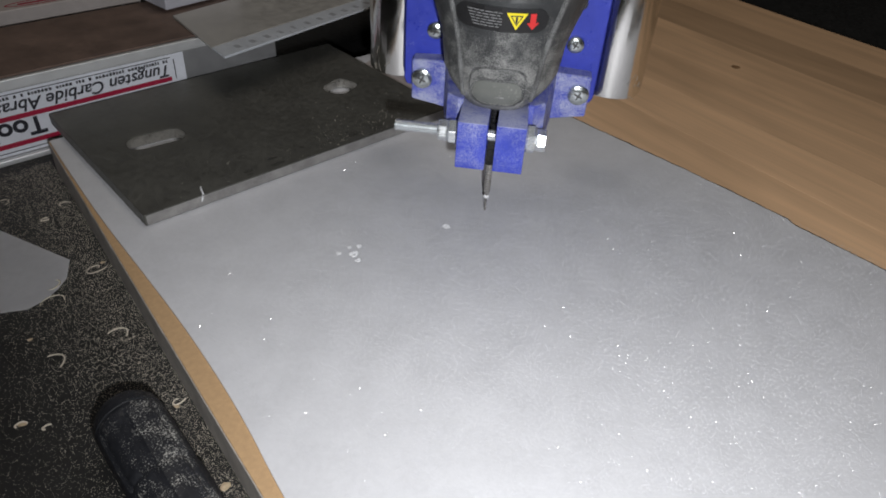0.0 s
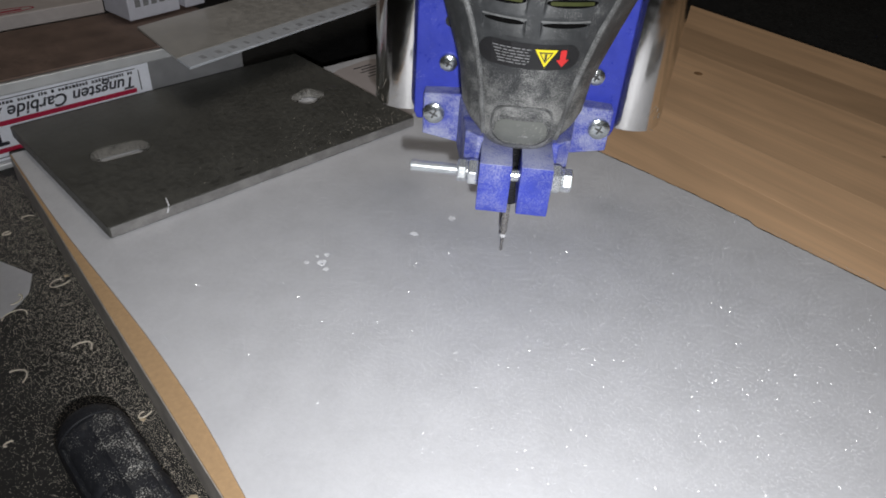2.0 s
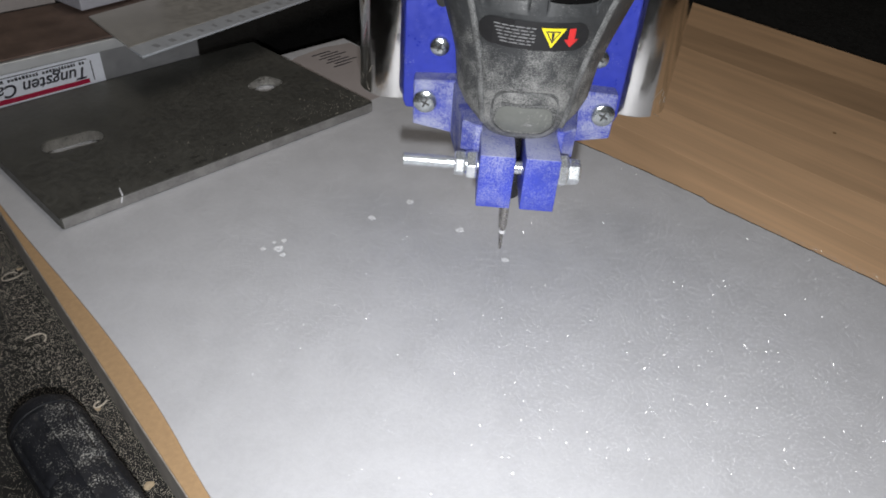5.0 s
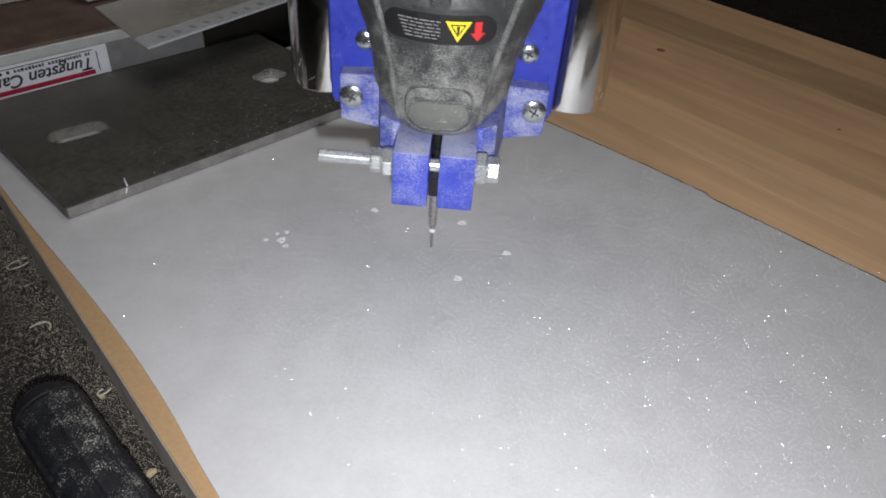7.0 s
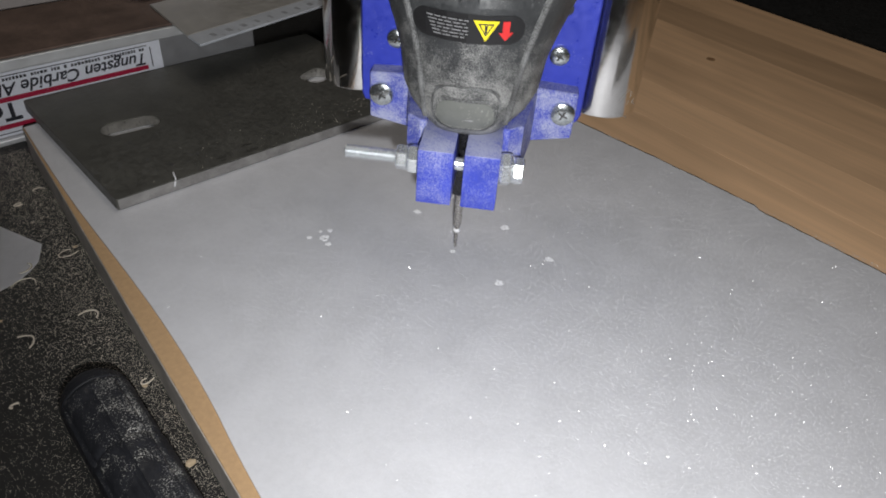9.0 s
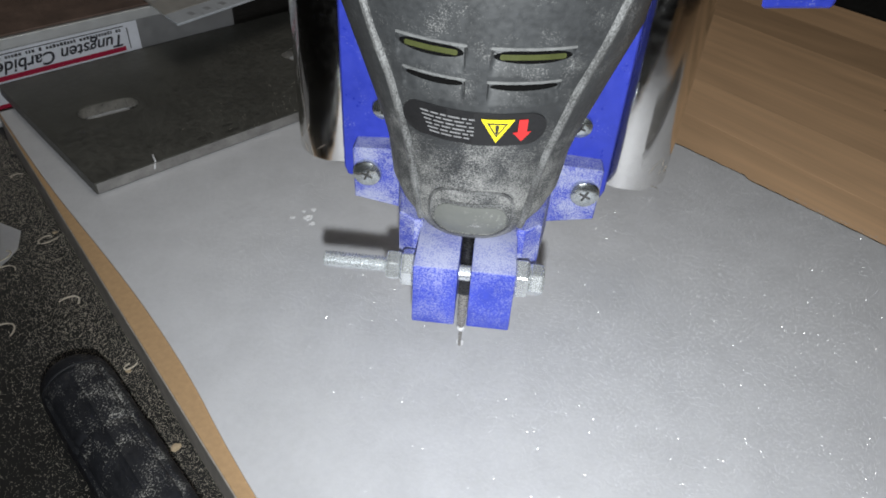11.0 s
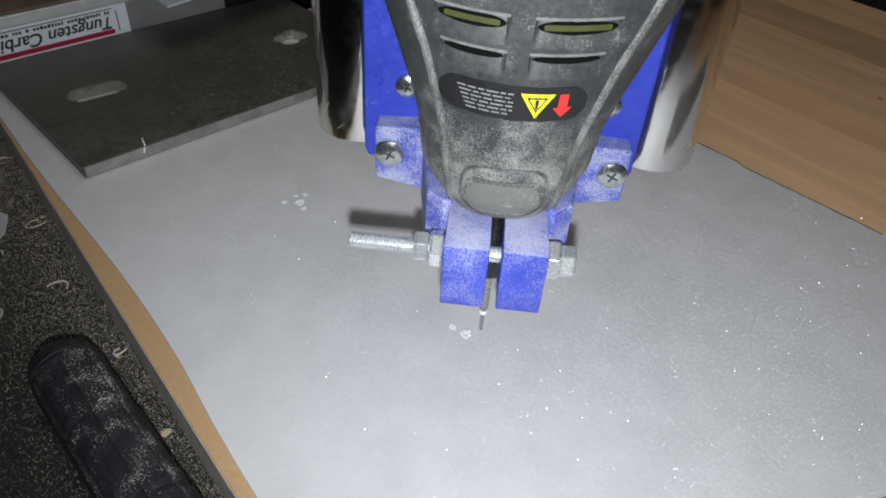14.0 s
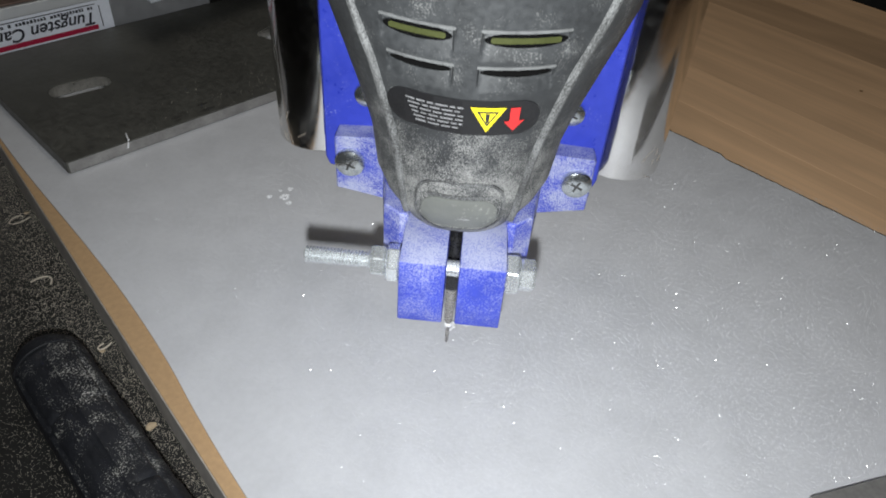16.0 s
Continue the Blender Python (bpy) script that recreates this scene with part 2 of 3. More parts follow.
def prism(outline, z0, z1, holes=(), r=0.0, axis="z"):
    """An outline, with holes, pushed from z0 to z1; axis y lays the outline in x and z and pushes it along y."""
    bm = bmesh.new()
    es = []
    for ring in (outline, *holes):
        vs = [bm.verts.new((a, b, z0)) for a, b in ring]
        es += [bm.edges.new((vs[i], vs[(i + 1) % len(vs)])) for i in range(len(vs))]
    bmesh.ops.triangle_fill(bm, edges=es, use_beauty=True)
    ext = bmesh.ops.extrude_face_region(bm, geom=list(bm.faces))["geom"]
    for v in ext:
        if isinstance(v, bmesh.types.BMVert):
            v.co.z = z1
    bmesh.ops.recalc_face_normals(bm, faces=bm.faces)
    if r:
        sharp = [e for e in bm.edges if len(e.link_faces) == 2 and e.calc_face_angle(0) > 0.9]
        bmesh.ops.bevel(bm, geom=sharp, offset=r, segments=1, affect="EDGES")
    if axis == "y":
        for v in bm.verts:
            v.co = Vector((v.co.x, v.co.z, v.co.y))
    return bm


def round_rect(cx, cy, w, h, r, turn=0.0, n=6):
    pts = []
    for k, (sx, sy) in enumerate(((1, 1), (-1, 1), (-1, -1), (1, -1))):
        for i in range(n + 1):
            a = radians(90 * k + 90 * i / n)
            pts.append((sx * (w / 2 - r) + r * math.cos(a), sy * (h / 2 - r) + r * math.sin(a)))
    c, s = math.cos(radians(turn)), math.sin(radians(turn))
    return [(cx + x * c - y * s, cy + x * s + y * c) for x, y in pts]


def lathe(profile, n=32, axis="z", at=(0, 0, 0), flute=None):
    """Rings (radius, height) spun about an axis."""
    bm = bmesh.new()
    rings = []
    for r, h in profile:
        ring = []
        for i in range(n):
            a = 2 * math.pi * i / n
            q = r * (flute(a, h) if flute else 1.0)
            p = (q * math.cos(a), q * math.sin(a), h)
            p = {"z": p, "x": (p[2], p[0], p[1]), "y": (p[0], p[2], p[1])}[axis]
            ring.append(bm.verts.new((p[0] + at[0], p[1] + at[1], p[2] + at[2])))
        rings.append(ring)
    for a, b in zip(rings, rings[1:]):
        for i in range(n):
            bm.faces.new((a[i], a[(i + 1) % n], b[(i + 1) % n], b[i]))
    bm.faces.new(rings[0])
    bm.faces.new(rings[-1])
    return bm


def string(points, r, n=5):
    """A thin bent strand through points."""
    bm = bmesh.new()
    rings = []
    for i, p in enumerate(points):
        p = Vector(p)
        d = (Vector(points[min(i + 1, len(points) - 1)]) - Vector(points[max(i - 1, 0)])).normalized()
        s = d.orthogonal().normalized()
        w = d.cross(s)
        rings.append([bm.verts.new(p + r * (s * math.cos(2 * math.pi * k / n) + w * math.sin(2 * math.pi * k / n))) for k in range(n)])
    for a, b in zip(rings, rings[1:]):
        for k in range(n):
            bm.faces.new((a[k], a[(k + 1) % n], b[(k + 1) % n], b[k]))
    bm.faces.new(rings[0])
    bm.faces.new(rings[-1])
    return bm


def grains(count, where, size, seed):
    """Many small crumbs; where(rng) gives the place of each."""
    rng = random.Random(seed)
    verts, faces = [], []
    for _ in range(count):
        x, y, z = where(rng)
        s = size * rng.uniform(0.4, 1.5)
        a = rng.uniform(0, 6.28)
        k = len(verts)
        ln = rng.uniform(0.6, 1.3)
        for dx, dy, dz in ((-ln, -0.6, 0), (ln, -0.5, 0), (0.2, 0.9, 0), (0, 0, 1.0)):
            verts.append(((x + s * (dx * math.cos(a) - dy * math.sin(a))) * K, (y + s * (dx * math.sin(a) + dy * math.cos(a))) * K, (z + s * dz) * K))
        faces += [(k, k + 1, k + 3), (k + 1, k + 2, k + 3), (k + 2, k, k + 3), (k, k + 2, k + 1)]
    me = bpy.data.meshes.new("grains")
    me.from_pydata(verts, [], faces)
    return me


def lettering(words, size, material, m, parent, bold=0.0, shear=0.0, label=""):
    cu = bpy.data.curves.new("lettering", "FONT")
    cu.body, cu.size, cu.offset, cu.shear, cu.extrude = words, size * K, bold * K, shear, 0.05 * K
    tmp = new("tmp", cu)
    me = bpy.data.meshes.new_from_object(tmp.evaluated_get(bpy.context.evaluated_depsgraph_get()))
    bpy.data.objects.remove(tmp)
    me.materials.append(material)
    ob = new("lettering", me)
    ob.parent = parent
    ob.matrix_basis = m
    if label:
        ob["label"] = label
    return ob


# ---- the setting ----
def setting():
    ob = part("table_top", box(-700, -800, -54, 1100, 900, -19, 2), TABLE)
    tagged(ob, "black dusty workbench top strewn with sawdust", "workbench", kind="structure")
    for name, b in (("floor", (-1600, -1700, -800, 2200, 2000, -780)), ("ceiling", (-1600, -1700, 1700, 2200, 2000, 1720)),
                    ("wall_north", (-1600, 2000, -800, 2200, 2020, 1720)), ("wall_south", (-1600, -1720, -800, 2200, -1700, 1720)),
                    ("wall_west", (-1620, -1700, -800, -1600, 2000, 1720)), ("wall_east", (2200, -1700, -800, 2220, 2000, 1720))):
        tagged(part(name, box(*b), WALL), "dark unlit workshop " + name.split("_")[0], name.split("_")[0], kind="structure")
    for x, y in ((-640, -740), (1040, -740), (-640, 840), (1040, 840)):
        tagged(part("table_leg", box(x - 30, y - 30, -780, x + 30, y + 30, -54, 3), BLACK), "square black workbench leg", "leg", kind="structure")


TURN_BOARD = -5.12  # the pine board lies a little askew to the plate


def pine_board():
    """An edge-glued board, 18 mm thick, of staves that run along its length."""
    t = thing("pine_board", "edge-glued oiled pine board lying on the black bench", "board", -7.6, 108, -19, TURN_BOARD)
    rng = random.Random(4)
    x = 0.0
    widths = (46, 46, 46, 46, 46, 46, 46, 46, 52, 60, 50, 60)
    tints = (0.80, 1.0, 0.95, 1.05, 1.0, 1.03, 0.98, 1.08, 0.95, 1.06, 0.74, 0.98)
    for w, tint in zip(widths, tints):
        b = box(x + 0.01, -640, 0, x + w - 0.01, 0, 18 + rng.uniform(-0.02, 0.02), 0.08, 1)
        part("stave", b, PINE if x else MDF, t, "" if x else "tan fibreboard lipping").color = (tint, tint, tint, 1)
        x += w
    for kx, ky, kr in ((444.4, -134.3, 3.6), (432.3, -280.3, 1.4)):
        part("knot", lathe([(kr, 17.9), (kr * 0.9, 18.06), (kr * 0.2, 18.08)], 14, "z", (kx, ky, 0)), KNOT, t, "small dark knot")
    part("edge_band", box(-0.35, -640, 0.1, 0.02, 0, 17.3, 0.1, 1), GRIME, t, "grimy grey-brown board edge")
    return t


def foam_sheet():
    """A 1 mm sheet whose free edge bows; its far edge is cut along a ragged line with a small jog."""
    rng = random.Random(7)
    left = [(-7.2, 106.6), (-10.8, 60), (-12.9, 27), (-14.0, 0), (-14.9, -37), (-16.3, -74), (-19.2, -110), (-22.3, -134), (-24.6, -147), (-27.2, -165),
            (-29.6, -185), (-33, -220), (-36.3, -260), (-41.5, -330), (-48, -420)]
    for _ in range(3):  # round the bends of the free edge
        soft_edge = [left[0]]
        for (ax, ay), (bx, by) in zip(left, left[1:]):
            soft_edge += [(ax * 0.75 + bx * 0.25, ay * 0.75 + by * 0.25), (ax * 0.25 + bx * 0.75, ay * 0.25 + by * 0.75)]
        left = soft_edge + [left[-1]]
    right = []
    y = -420.0
    while y < 106:
        base = 253.4 + 2.2 * math.sin((y + 240) / 55.0) if y > -189 else 253.2 - 0.03 * (-189 - y)
        right.append((base + rng.uniform(-0.35, 0.35), y))
        y += 4.0
    outline = [*left[::-1], *[(x, 107 + rng.uniform(-0.3, 0.3)) for x in (60, 120, 180)], *right[::-1]]
    ob = part("foam_sheet", prism(outline, -0.95, 0.0), FOAM)
    tagged(ob, "thin sparkling white foam sheet laid on the pine board", "foam sheet")
    # loose scraps of glossy film that glint in the torch light
    verts, faces = [], []
    while len(faces) < 150000:
        x, y = rng.uniform(-60, 256), rng.uniform(-330, 100)
        if x < -11 - 0.00055 * min(0, y + 40) ** 2 * (0.6 if y < -160 else 1.0):
            continue
        nrm = Vector((rng.gauss(-0.9, 0.48), rng.gauss(-0.2, 0.48), 1)).normalized()
        p, q = nrm.orthogonal().normalized(), None
        q = nrm.cross(p)
        h = rng.choice((0.06, 0.07, 0.08, 0.09, 0.11, 0.14))
        k = len(verts)
        verts += [(Vector((x, y, 0.12)) + h * (p * c + q * d)) * K for c, d in ((1, 0.1), (0, 1), (-1, 0), (0.1, -0.9))]
        faces.append((k, k + 1, k + 2, k + 3))
    me = bpy.data.meshes.new("film_flecks")
    me.from_pydata(verts, [], faces)
    me.materials.append(FLECK)
    tagged(new("film_flecks", me), "glinting white film flecks scattered over the sheet", "flecks", kind="stuff")
    # thin black strip of uneven width just outside the cut edge
    cut = bmesh.new()
    prev = None
    for x, y in right:
        w = rng.uniform(0.25, 0.8)
        row = [cut.verts.new((x + 0.02, y, -0.90)), cut.verts.new((x + 0.02 + w, y, -0.88))]
        if prev:
            cut.faces.new((prev[0], prev[1], row[1], row[0]))
        prev = row
    ext = bmesh.ops.extrude_face_region(cut, geom=list(cut.faces))["geom"]
    for v in ext:
        if isinstance(v, bmesh.types.BMVert):
            v.co.z += 0.93
    tagged(part("cut_line", cut, BLACK), "dark ragged strip along the sheet's cut edge", "score line", kind="structure")


def slotted_plate():
    t = thing("steel_plate", "dark slotted mild steel plate weighing down the sheet", "steel plate")
    holes = (round_rect(35, 64.8, 30.5, 14.5, 6.6, -5), round_rect(154, 62.5, 21, 17, 6.0, 20))
    out = round_rect(94.2, 62.8, 188.4, 125.6, 1.0, 0, 2)
    part("plate", prism(out, 0.02, 6.2, holes, 0.35), STEEL, t)
    part("cut_face", box(0.9, -0.06, 0.5, 187.6, 0.6, 5.75), CUT_STEEL, t, "paler saw-cut front face")
    for h, w in ((holes[0], (35, 64.8, 30.5, 14.5, 6.6, -5)), (holes[1], (154, 62.5, 21, 17, 6.0, 20))):
        inner = round_rect(w[0], w[1], w[2] - 0.5, w[3] - 0.5, w[4] - 0.25, w[5])
        part("slot_wall", prism(round_rect(w[0], w[1], w[2] + 0.04, w[3] + 0.04, w[4], w[5]), 0.4, 5.9, [inner]), SLOT_STEEL, t, "bright machined slot wall")
    rng = random.Random(8)
    for _ in range(11):
        x, y, r0 = 30 + 120 * rng.random(), 3 + abs(rng.gauss(0, 7)), rng.uniform(0.6, 2.2)
        blot = [(x + 2.2 * r0 * rng.uniform(0.6, 1.2) * math.cos(a), y + r0 * rng.uniform(0.6, 1.2) * math.sin(a)) for a in (2 * math.pi * i / 14 for i in range(14))]
        part("oil_stain", prism(blot, 6.203, 6.209), OIL, t, "dark oil stain")
    part("scale_edge", box(1.0, -0.02, 5.55, 187.4, 0.3, 6.08, 0.05, 1), OIL, t, "dark scale along the cut edge")
    crumbs = grains(300, lambda r: (188 - abs(r.gauss(0, 62)), abs(r.gauss(0, 15)) + 1.2, 6.2), 0.19, 21)
    crumbs.materials.append(SAW)
    tagged(new("crumbs", crumbs), "pale sawdust crumbs on the steel plate", "crumbs", kind="stuff")
    tagged(part("shaving", string([(28, -0.4, 3.2), (28.5, -0.5, 5), (29.5, 0.5, 6.6), (30, 3, 7.0), (31, 6, 6.8)], 0.45), DUST), "small white shaving caught on the plate edge", "shaving")


def second_plate():
    t = thing("steel_bar", "grey steel bar lying on the sheet", "steel bar", 88.5, -303, 0, -29)
    part("bar", box(0, -60, 0.02, 160, 0, 6, 0.4, 1), CUT_STEEL, t)


def sanding_block():
    t = thing("sanding_block", "aluminium sanding block with brown grit top and upside-down label", "sanding block")
    part("core", box(-90, 131, -19, 150, 208, 28, 1.2), ALU_SHADED, t)
    part("abrasive_plate", box(-88, 133.5, 28, 149, 207, 29.2, 0.3, 1), GRIT, t, "brown tungsten grit surface")
    part("lip", box(-90, 129.2, 22.5, 101, 131, 28.6, 0.5), ALU, t, "bright rolled aluminium lip")
    part("lip", box(-90, 127.5, -19, 150, 131, -15.5, 0.8), ALU, t, "bright aluminium foot rail")
    lab = part("paper_label", box(-85, 130.72, -15, 84.5, 131, 21.8), LABEL, t, "white printed label with crimson stripes")
    y = 130.66

    def bar(x0, z0, x1, z1, m, name="stripe"):
        part(name, box(x0, y, z0, x1, y + 0.12, z1), m, lab)

    bar(-85, 5.1, 75, 7.9, CRIMSON)
    bar(-85, -10.6, 3.5, -7.8, CRIMSON)
    bar(3.5, -10.6, 75, -7.8, CRIMSON)
    bar(-85, 19.7, 76, 20.2, INK, "border_line")
    bar(77.6, 6.0, 78.2, 18.6, INK, "border_line")
    bar(-85, -13.4, 75, -12.9, INK, "border_line")
    flip = pose(0, 0, 0, 90, 0, 0) @ pose(0, 0, 0, 0, 0, 180)
    lettering("Tungsten Carbide Abrasive", 10.0, INK, Matrix.Translation((75.4 * K, y * K, 15.4 * K)) @ flip, lab, 0.17, 0.28)
    lettering("Tools", 14.5, INK, Matrix.Translation((-1.6 * K, y * K, 4.0 * K)) @ flip, lab, 0.42)
    x = 74.0
    rng = random.Random(3)
    while x > -84:  # an address line that is not spelled out
        w = rng.uniform(0.9, 1.6)
        bar(x - w, 17.1, x, 18.5 + rng.uniform(0, 0.5), INK, "text_bar")
        x -= w + (2.4 if rng.random() < 0.14 else 0.55)


def straight_rule():
    """A wide satin straightedge that rests on the block's end."""
    t = thing("straight_rule", "wide satin steel rule resting on the sanding block", "rule", 95.5, 90, 29.3, 10.6)
    part("blade", prism([(0, 16), (330, 16), (330, 76), (-2 + 18, 76)], 0, 1.6, r=0.2), RULE, t)
    part("scale_band", prism([(-3.5, 0), (330, 0), (330, 16), (0, 16)], 0, 1.5, r=0.2), RULE_BAND, t, "paler graduated edge")
    rng = random.Random(12)
    for i in range(22):
        x = 10 + i * 11.5
        part("numeral_bar", box(x, 4.5, 1.5, x + 2.2 + rng.uniform(0, 2.4), 9.5, 1.56), RULE_MARK, t)
        part("tick", box(x + 6, 1.0, 1.5, x + 6.4, 4.0, 1.56), RULE_MARK, t)


def far_boxes():
    t = thing("carton", "long pale carton with a red oval print", "carton", -90, 222, -19, 1)
    part("shell", box(0, 0, 0, 190, 60, 52, 0.8), CARTON, t)
    oval = [(127 + 21 * math.cos(a), 8 + 5 * math.sin(a)) for a in (2 * math.pi * i / 40 for i in range(40))]
    inner = [(127 + 19.8 * math.cos(a), 8 + 4 * math.sin(a)) for a in (2 * math.pi * i / 40 for i in range(40))]
    part("oval_print", prism(oval, 52.0, 52.1, [inner]), CRIMSON, t)
    part("text_bar", box(114, 6.5, 52, 140, 9, 52.1), CRIMSON, t)
    t = thing("label_box", "small white box with grey printed marks", "box", 98, 178, 31.0, 8)
    part("shell", box(0, 0, 0, 38, 30, 22, 0.8), BOXBOARD, t)
    for i in range(5):
        part("text_bar", box(5 + i * 6, -0.1, 8, 9 + i * 6, 0.1, 14), GREYINK, t)
    t = thing("label_box", "small white box with grey printed marks", "box", 140, 184, 31.0, 8)
    part("shell", box(0, 0, 0, 16, 30, 22, 0.8), BOXBOARD, t)
    t = thing("printed_paper", "pinkish paper slip with faint print beside the plate", "paper", 189, 12, 0.05)
    part("sheet", prism([(0, 0), (62, 2), (62, 82), (40, 87), (14, 84), (0, 78)], 0.0, 0.15), SLIP, t)
    for i in range(7):
        part("text_bar", box(24 + (i % 2) * 4, 78 - i * 4, 0.15, 40 + (i % 3) * 4, 79.4 - i * 4, 0.2), INK, t)


def handle():
    """The ribbed black grip of a tool that lies on the bench."""
    def scored(a, h):
        """Grooves along the grip, raised pads between them and a few cross cuts."""
        if h < 12:
            return 1.0
        groove = 0.09 * max(0.0, math.cos(7 * a + 0.4)) ** 12
        pad = 0.035 if math.cos(3.5 * a) > 0.35 and (h % 38) > 15 else 0.0
        return 1 - groove - pad - (0.05 if h % 38 < 2.2 else 0.0)

    prof = [(11.4, 9), (12.1, 10), (12.2, 30), (11.9, 60), (12.2, 100), (12.2, 150), (0.1, 151)]
    fine = []
    for (r0, h0), (r1, h1) in zip(prof, prof[1:]):
        k = max(1, int((h1 - h0) / 1.5))
        fine += [(r0 + (r1 - r0) * i / k, h0 + (h1 - h0) * i / k) for i in range(k)]
    fine.append(prof[-1])
    bm = lathe(fine, 96, flute=scored)
    for v in bm.verts:
        v.co = Vector((v.co.x, -v.co.z, v.co.y))
    t = thing("tool_handle", "fluted black rubber tool handle dusted with sawdust", "handle", -49.6, -89.5, -6.8, -1.8)
    part("grip", bm, RUBBER, t, smooth=True)
    cap = lathe([(0.1, 0), (5.5, 0.3), (9.6, 2.0), (11.6, 5.5), (12.0, 9.2), (11.2, 9.6)], 48)
    for v in cap.verts:
        v.co = Vector((v.co.x, -v.co.z, v.co.y))
    part("end_cap", cap, RUBBER, t, "rounded worn end cap", smooth=True)


def scrap_paper():
    bm = bmesh.new()
    rows = []
    for i in range(9):
        a = i / 8
        row = []
        for j in range(9):
            b = j / 8
            x = (-31 - 45 * a) * (1 - b) + b * float(np.interp(a, (0, 0.12, 0.33, 0.5, 0.66, 1), (-31, -36.5, -46, -57, -67, -92)))
            y = (22.6 + 105 * a) * (1 - b) + b * float(np.interp(a, (0, 0.12, 0.33, 0.5, 0.66, 1), (22.6, 10, 0.8, -1.9, 2.4, 11)))
            z = -18.5 + 0.7 * a * (1 + math.sin(4 * a + 3 * b)) + 5.0 * a * (b - 0.5) ** 2
            row.append(bm.verts.new((x + 0.002 * b, y - 0.002 * b, z)))
        rows.append(row)
    for p, q in zip(rows, rows[1:]):
        for k in range(8):
            bm.faces.new((p[k], p[k + 1], q[k + 1], q[k]))
    bmesh.ops.solidify(bm, geom=list(bm.faces), thickness=0.2)
    tagged(part("scrap_paper", bm, PAPER, smooth=True), "torn white paper scrap on the dusty bench", "paper")


def bench_litter():
    def near(r):
        d = abs(r.gauss(0, 1)) * 26
        y = -330 + 450 * r.random() ** 1.35
        return -16 + 0.071 * y - d, y, -19

    dust = grains(52000, near, 0.145, 5)
    dust.materials.append(SAW)
    tagged(new("sawdust", dust), "fine tan sawdust along the board's edge", "sawdust", kind="stuff")
    wide = grains(46000, lambda r: (-12 - 150 * r.random() ** 1.2, -330 + 490 * r.random() ** 1.5, -19), 0.125, 6)
    wide.materials.append(SAW)
    tagged(new("sawdust", wide), "thin tan sawdust on the black bench", "sawdust", kind="stuff")
    rng = random.Random(31)
    spots = ((-78, -64), (-71, -71), (-24, 8), (-44, 8), (6, 100), (-28, 62), (-30, -89), (-46, -3), (-60, -40), (-33, -40), (-40, 90), (-16, 70))
    for i, (x, y) in enumerate(spots):
        a, r = rng.uniform(0, 6.28), rng.uniform(1.2, 4.0)
        turn = rng.uniform(2.5, 5.5)
        pts = [(x + r * (1 + 0.06 * k) * math.cos(a + turn * k / 12), y + r * math.sin(a + turn * k / 12), -18.6 + 0.12 * k) for k in range(13)]
        tagged(part("wood_curl", string(pts, rng.uniform(0.22, 0.4)), SAW), "thin curled pale wood shaving on the bench", "shaving", "wood curls")
    for x, y, s in ((-34.8, -133, 1.9), (-31.5, -90, 1.3), (-78, -63, 1.6), (-20, 12, 1.3), (-62, -20, 1.2), (-37, 30, 1.0)):
        bm = bmesh.new()
        bmesh.ops.create_icosphere(bm, subdivisions=1, radius=s)
        for v in bm.verts:
            v.co = Vector((x + v.co.x * rng.uniform(0.7, 1.4), y + v.co.y * rng.uniform(0.5, 1.2), -18.98 + max(0, v.co.z * 0.4)))
        tagged(part("wood_chip", bm, CHIP), "pale splintered wood chip on the bench", "wood chip", "wood chips")


def swarf_dot(x, y, s=1.9, name="swarf_dot"):
    """A low ring of white swarf round a drilled hole."""
    rng = random.Random(int(x * 7 + y * 3))
    bm = bmesh.new()
    for k in range(16):
        a, r = 2 * math.pi * k / 11, s * (rng.uniform(0.45, 0.85) if k < 11 else rng.uniform(0.1, 0.5))
        g = bmesh.ops.create_icosphere(bm, subdivisions=1, radius=s * rng.uniform(0.22, 0.42))["verts"]
        for v in g:
            v.co = Vector((v.co.x + r * math.cos(a), v.co.y + r * math.sin(a), max(0.0, v.co.z * 0.75)))
    ob = part(name, bm, DUST)
    ob.matrix_basis = pose(x * K, y * K, 0.0)
    return tagged(ob, "small ring of white swarf round a drilled hole", "swarf", "drilled holes")


# ---- the drilling head: x across it, y away from its front, z up from the bit's point ----
WID = ((61.5, 8), (62.5, 11.2), (64, 13.8), (67, 16.4), (70, 19.4), (73, 22.2), (78, 24.8), (83, 25.5), (90, 26.3), (97, 28.2), (104, 30.5), (112, 33.2),
       (118, 35.3), (128, 38.8), (140, 40), (170, 40), (230, 39))
DEP = ((61.5, 7), (62.5, 13), (64, 16.5), (67, 19.6), (72, 21.8), (77, 22.6), (83, 23.4), (90, 24.8), (100, 27), (112, 29.2), (120, 30.4), (128, 31.5),
       (140, 33), (170, 34), (230, 34))


def lerp(tab, z):
    return float(np.interp(z, [a for a, _ in tab], [b for _, b in tab]))


def squareness(z):
    """The nose is pinched at its front, the body above it is squarer."""
    return float(np.interp(z, (66, 72, 80, 106), (2.6, 2.2, 1.9, 1.9)))


def front(x, z):
    """The body's front surface: its y at x and z."""
    w, d = lerp(WID, z), lerp(DEP, z)
    q = min(1.0, abs(x) / w)
    p = squareness(z)
    return -d * (1 - q ** p) ** (1 / p)


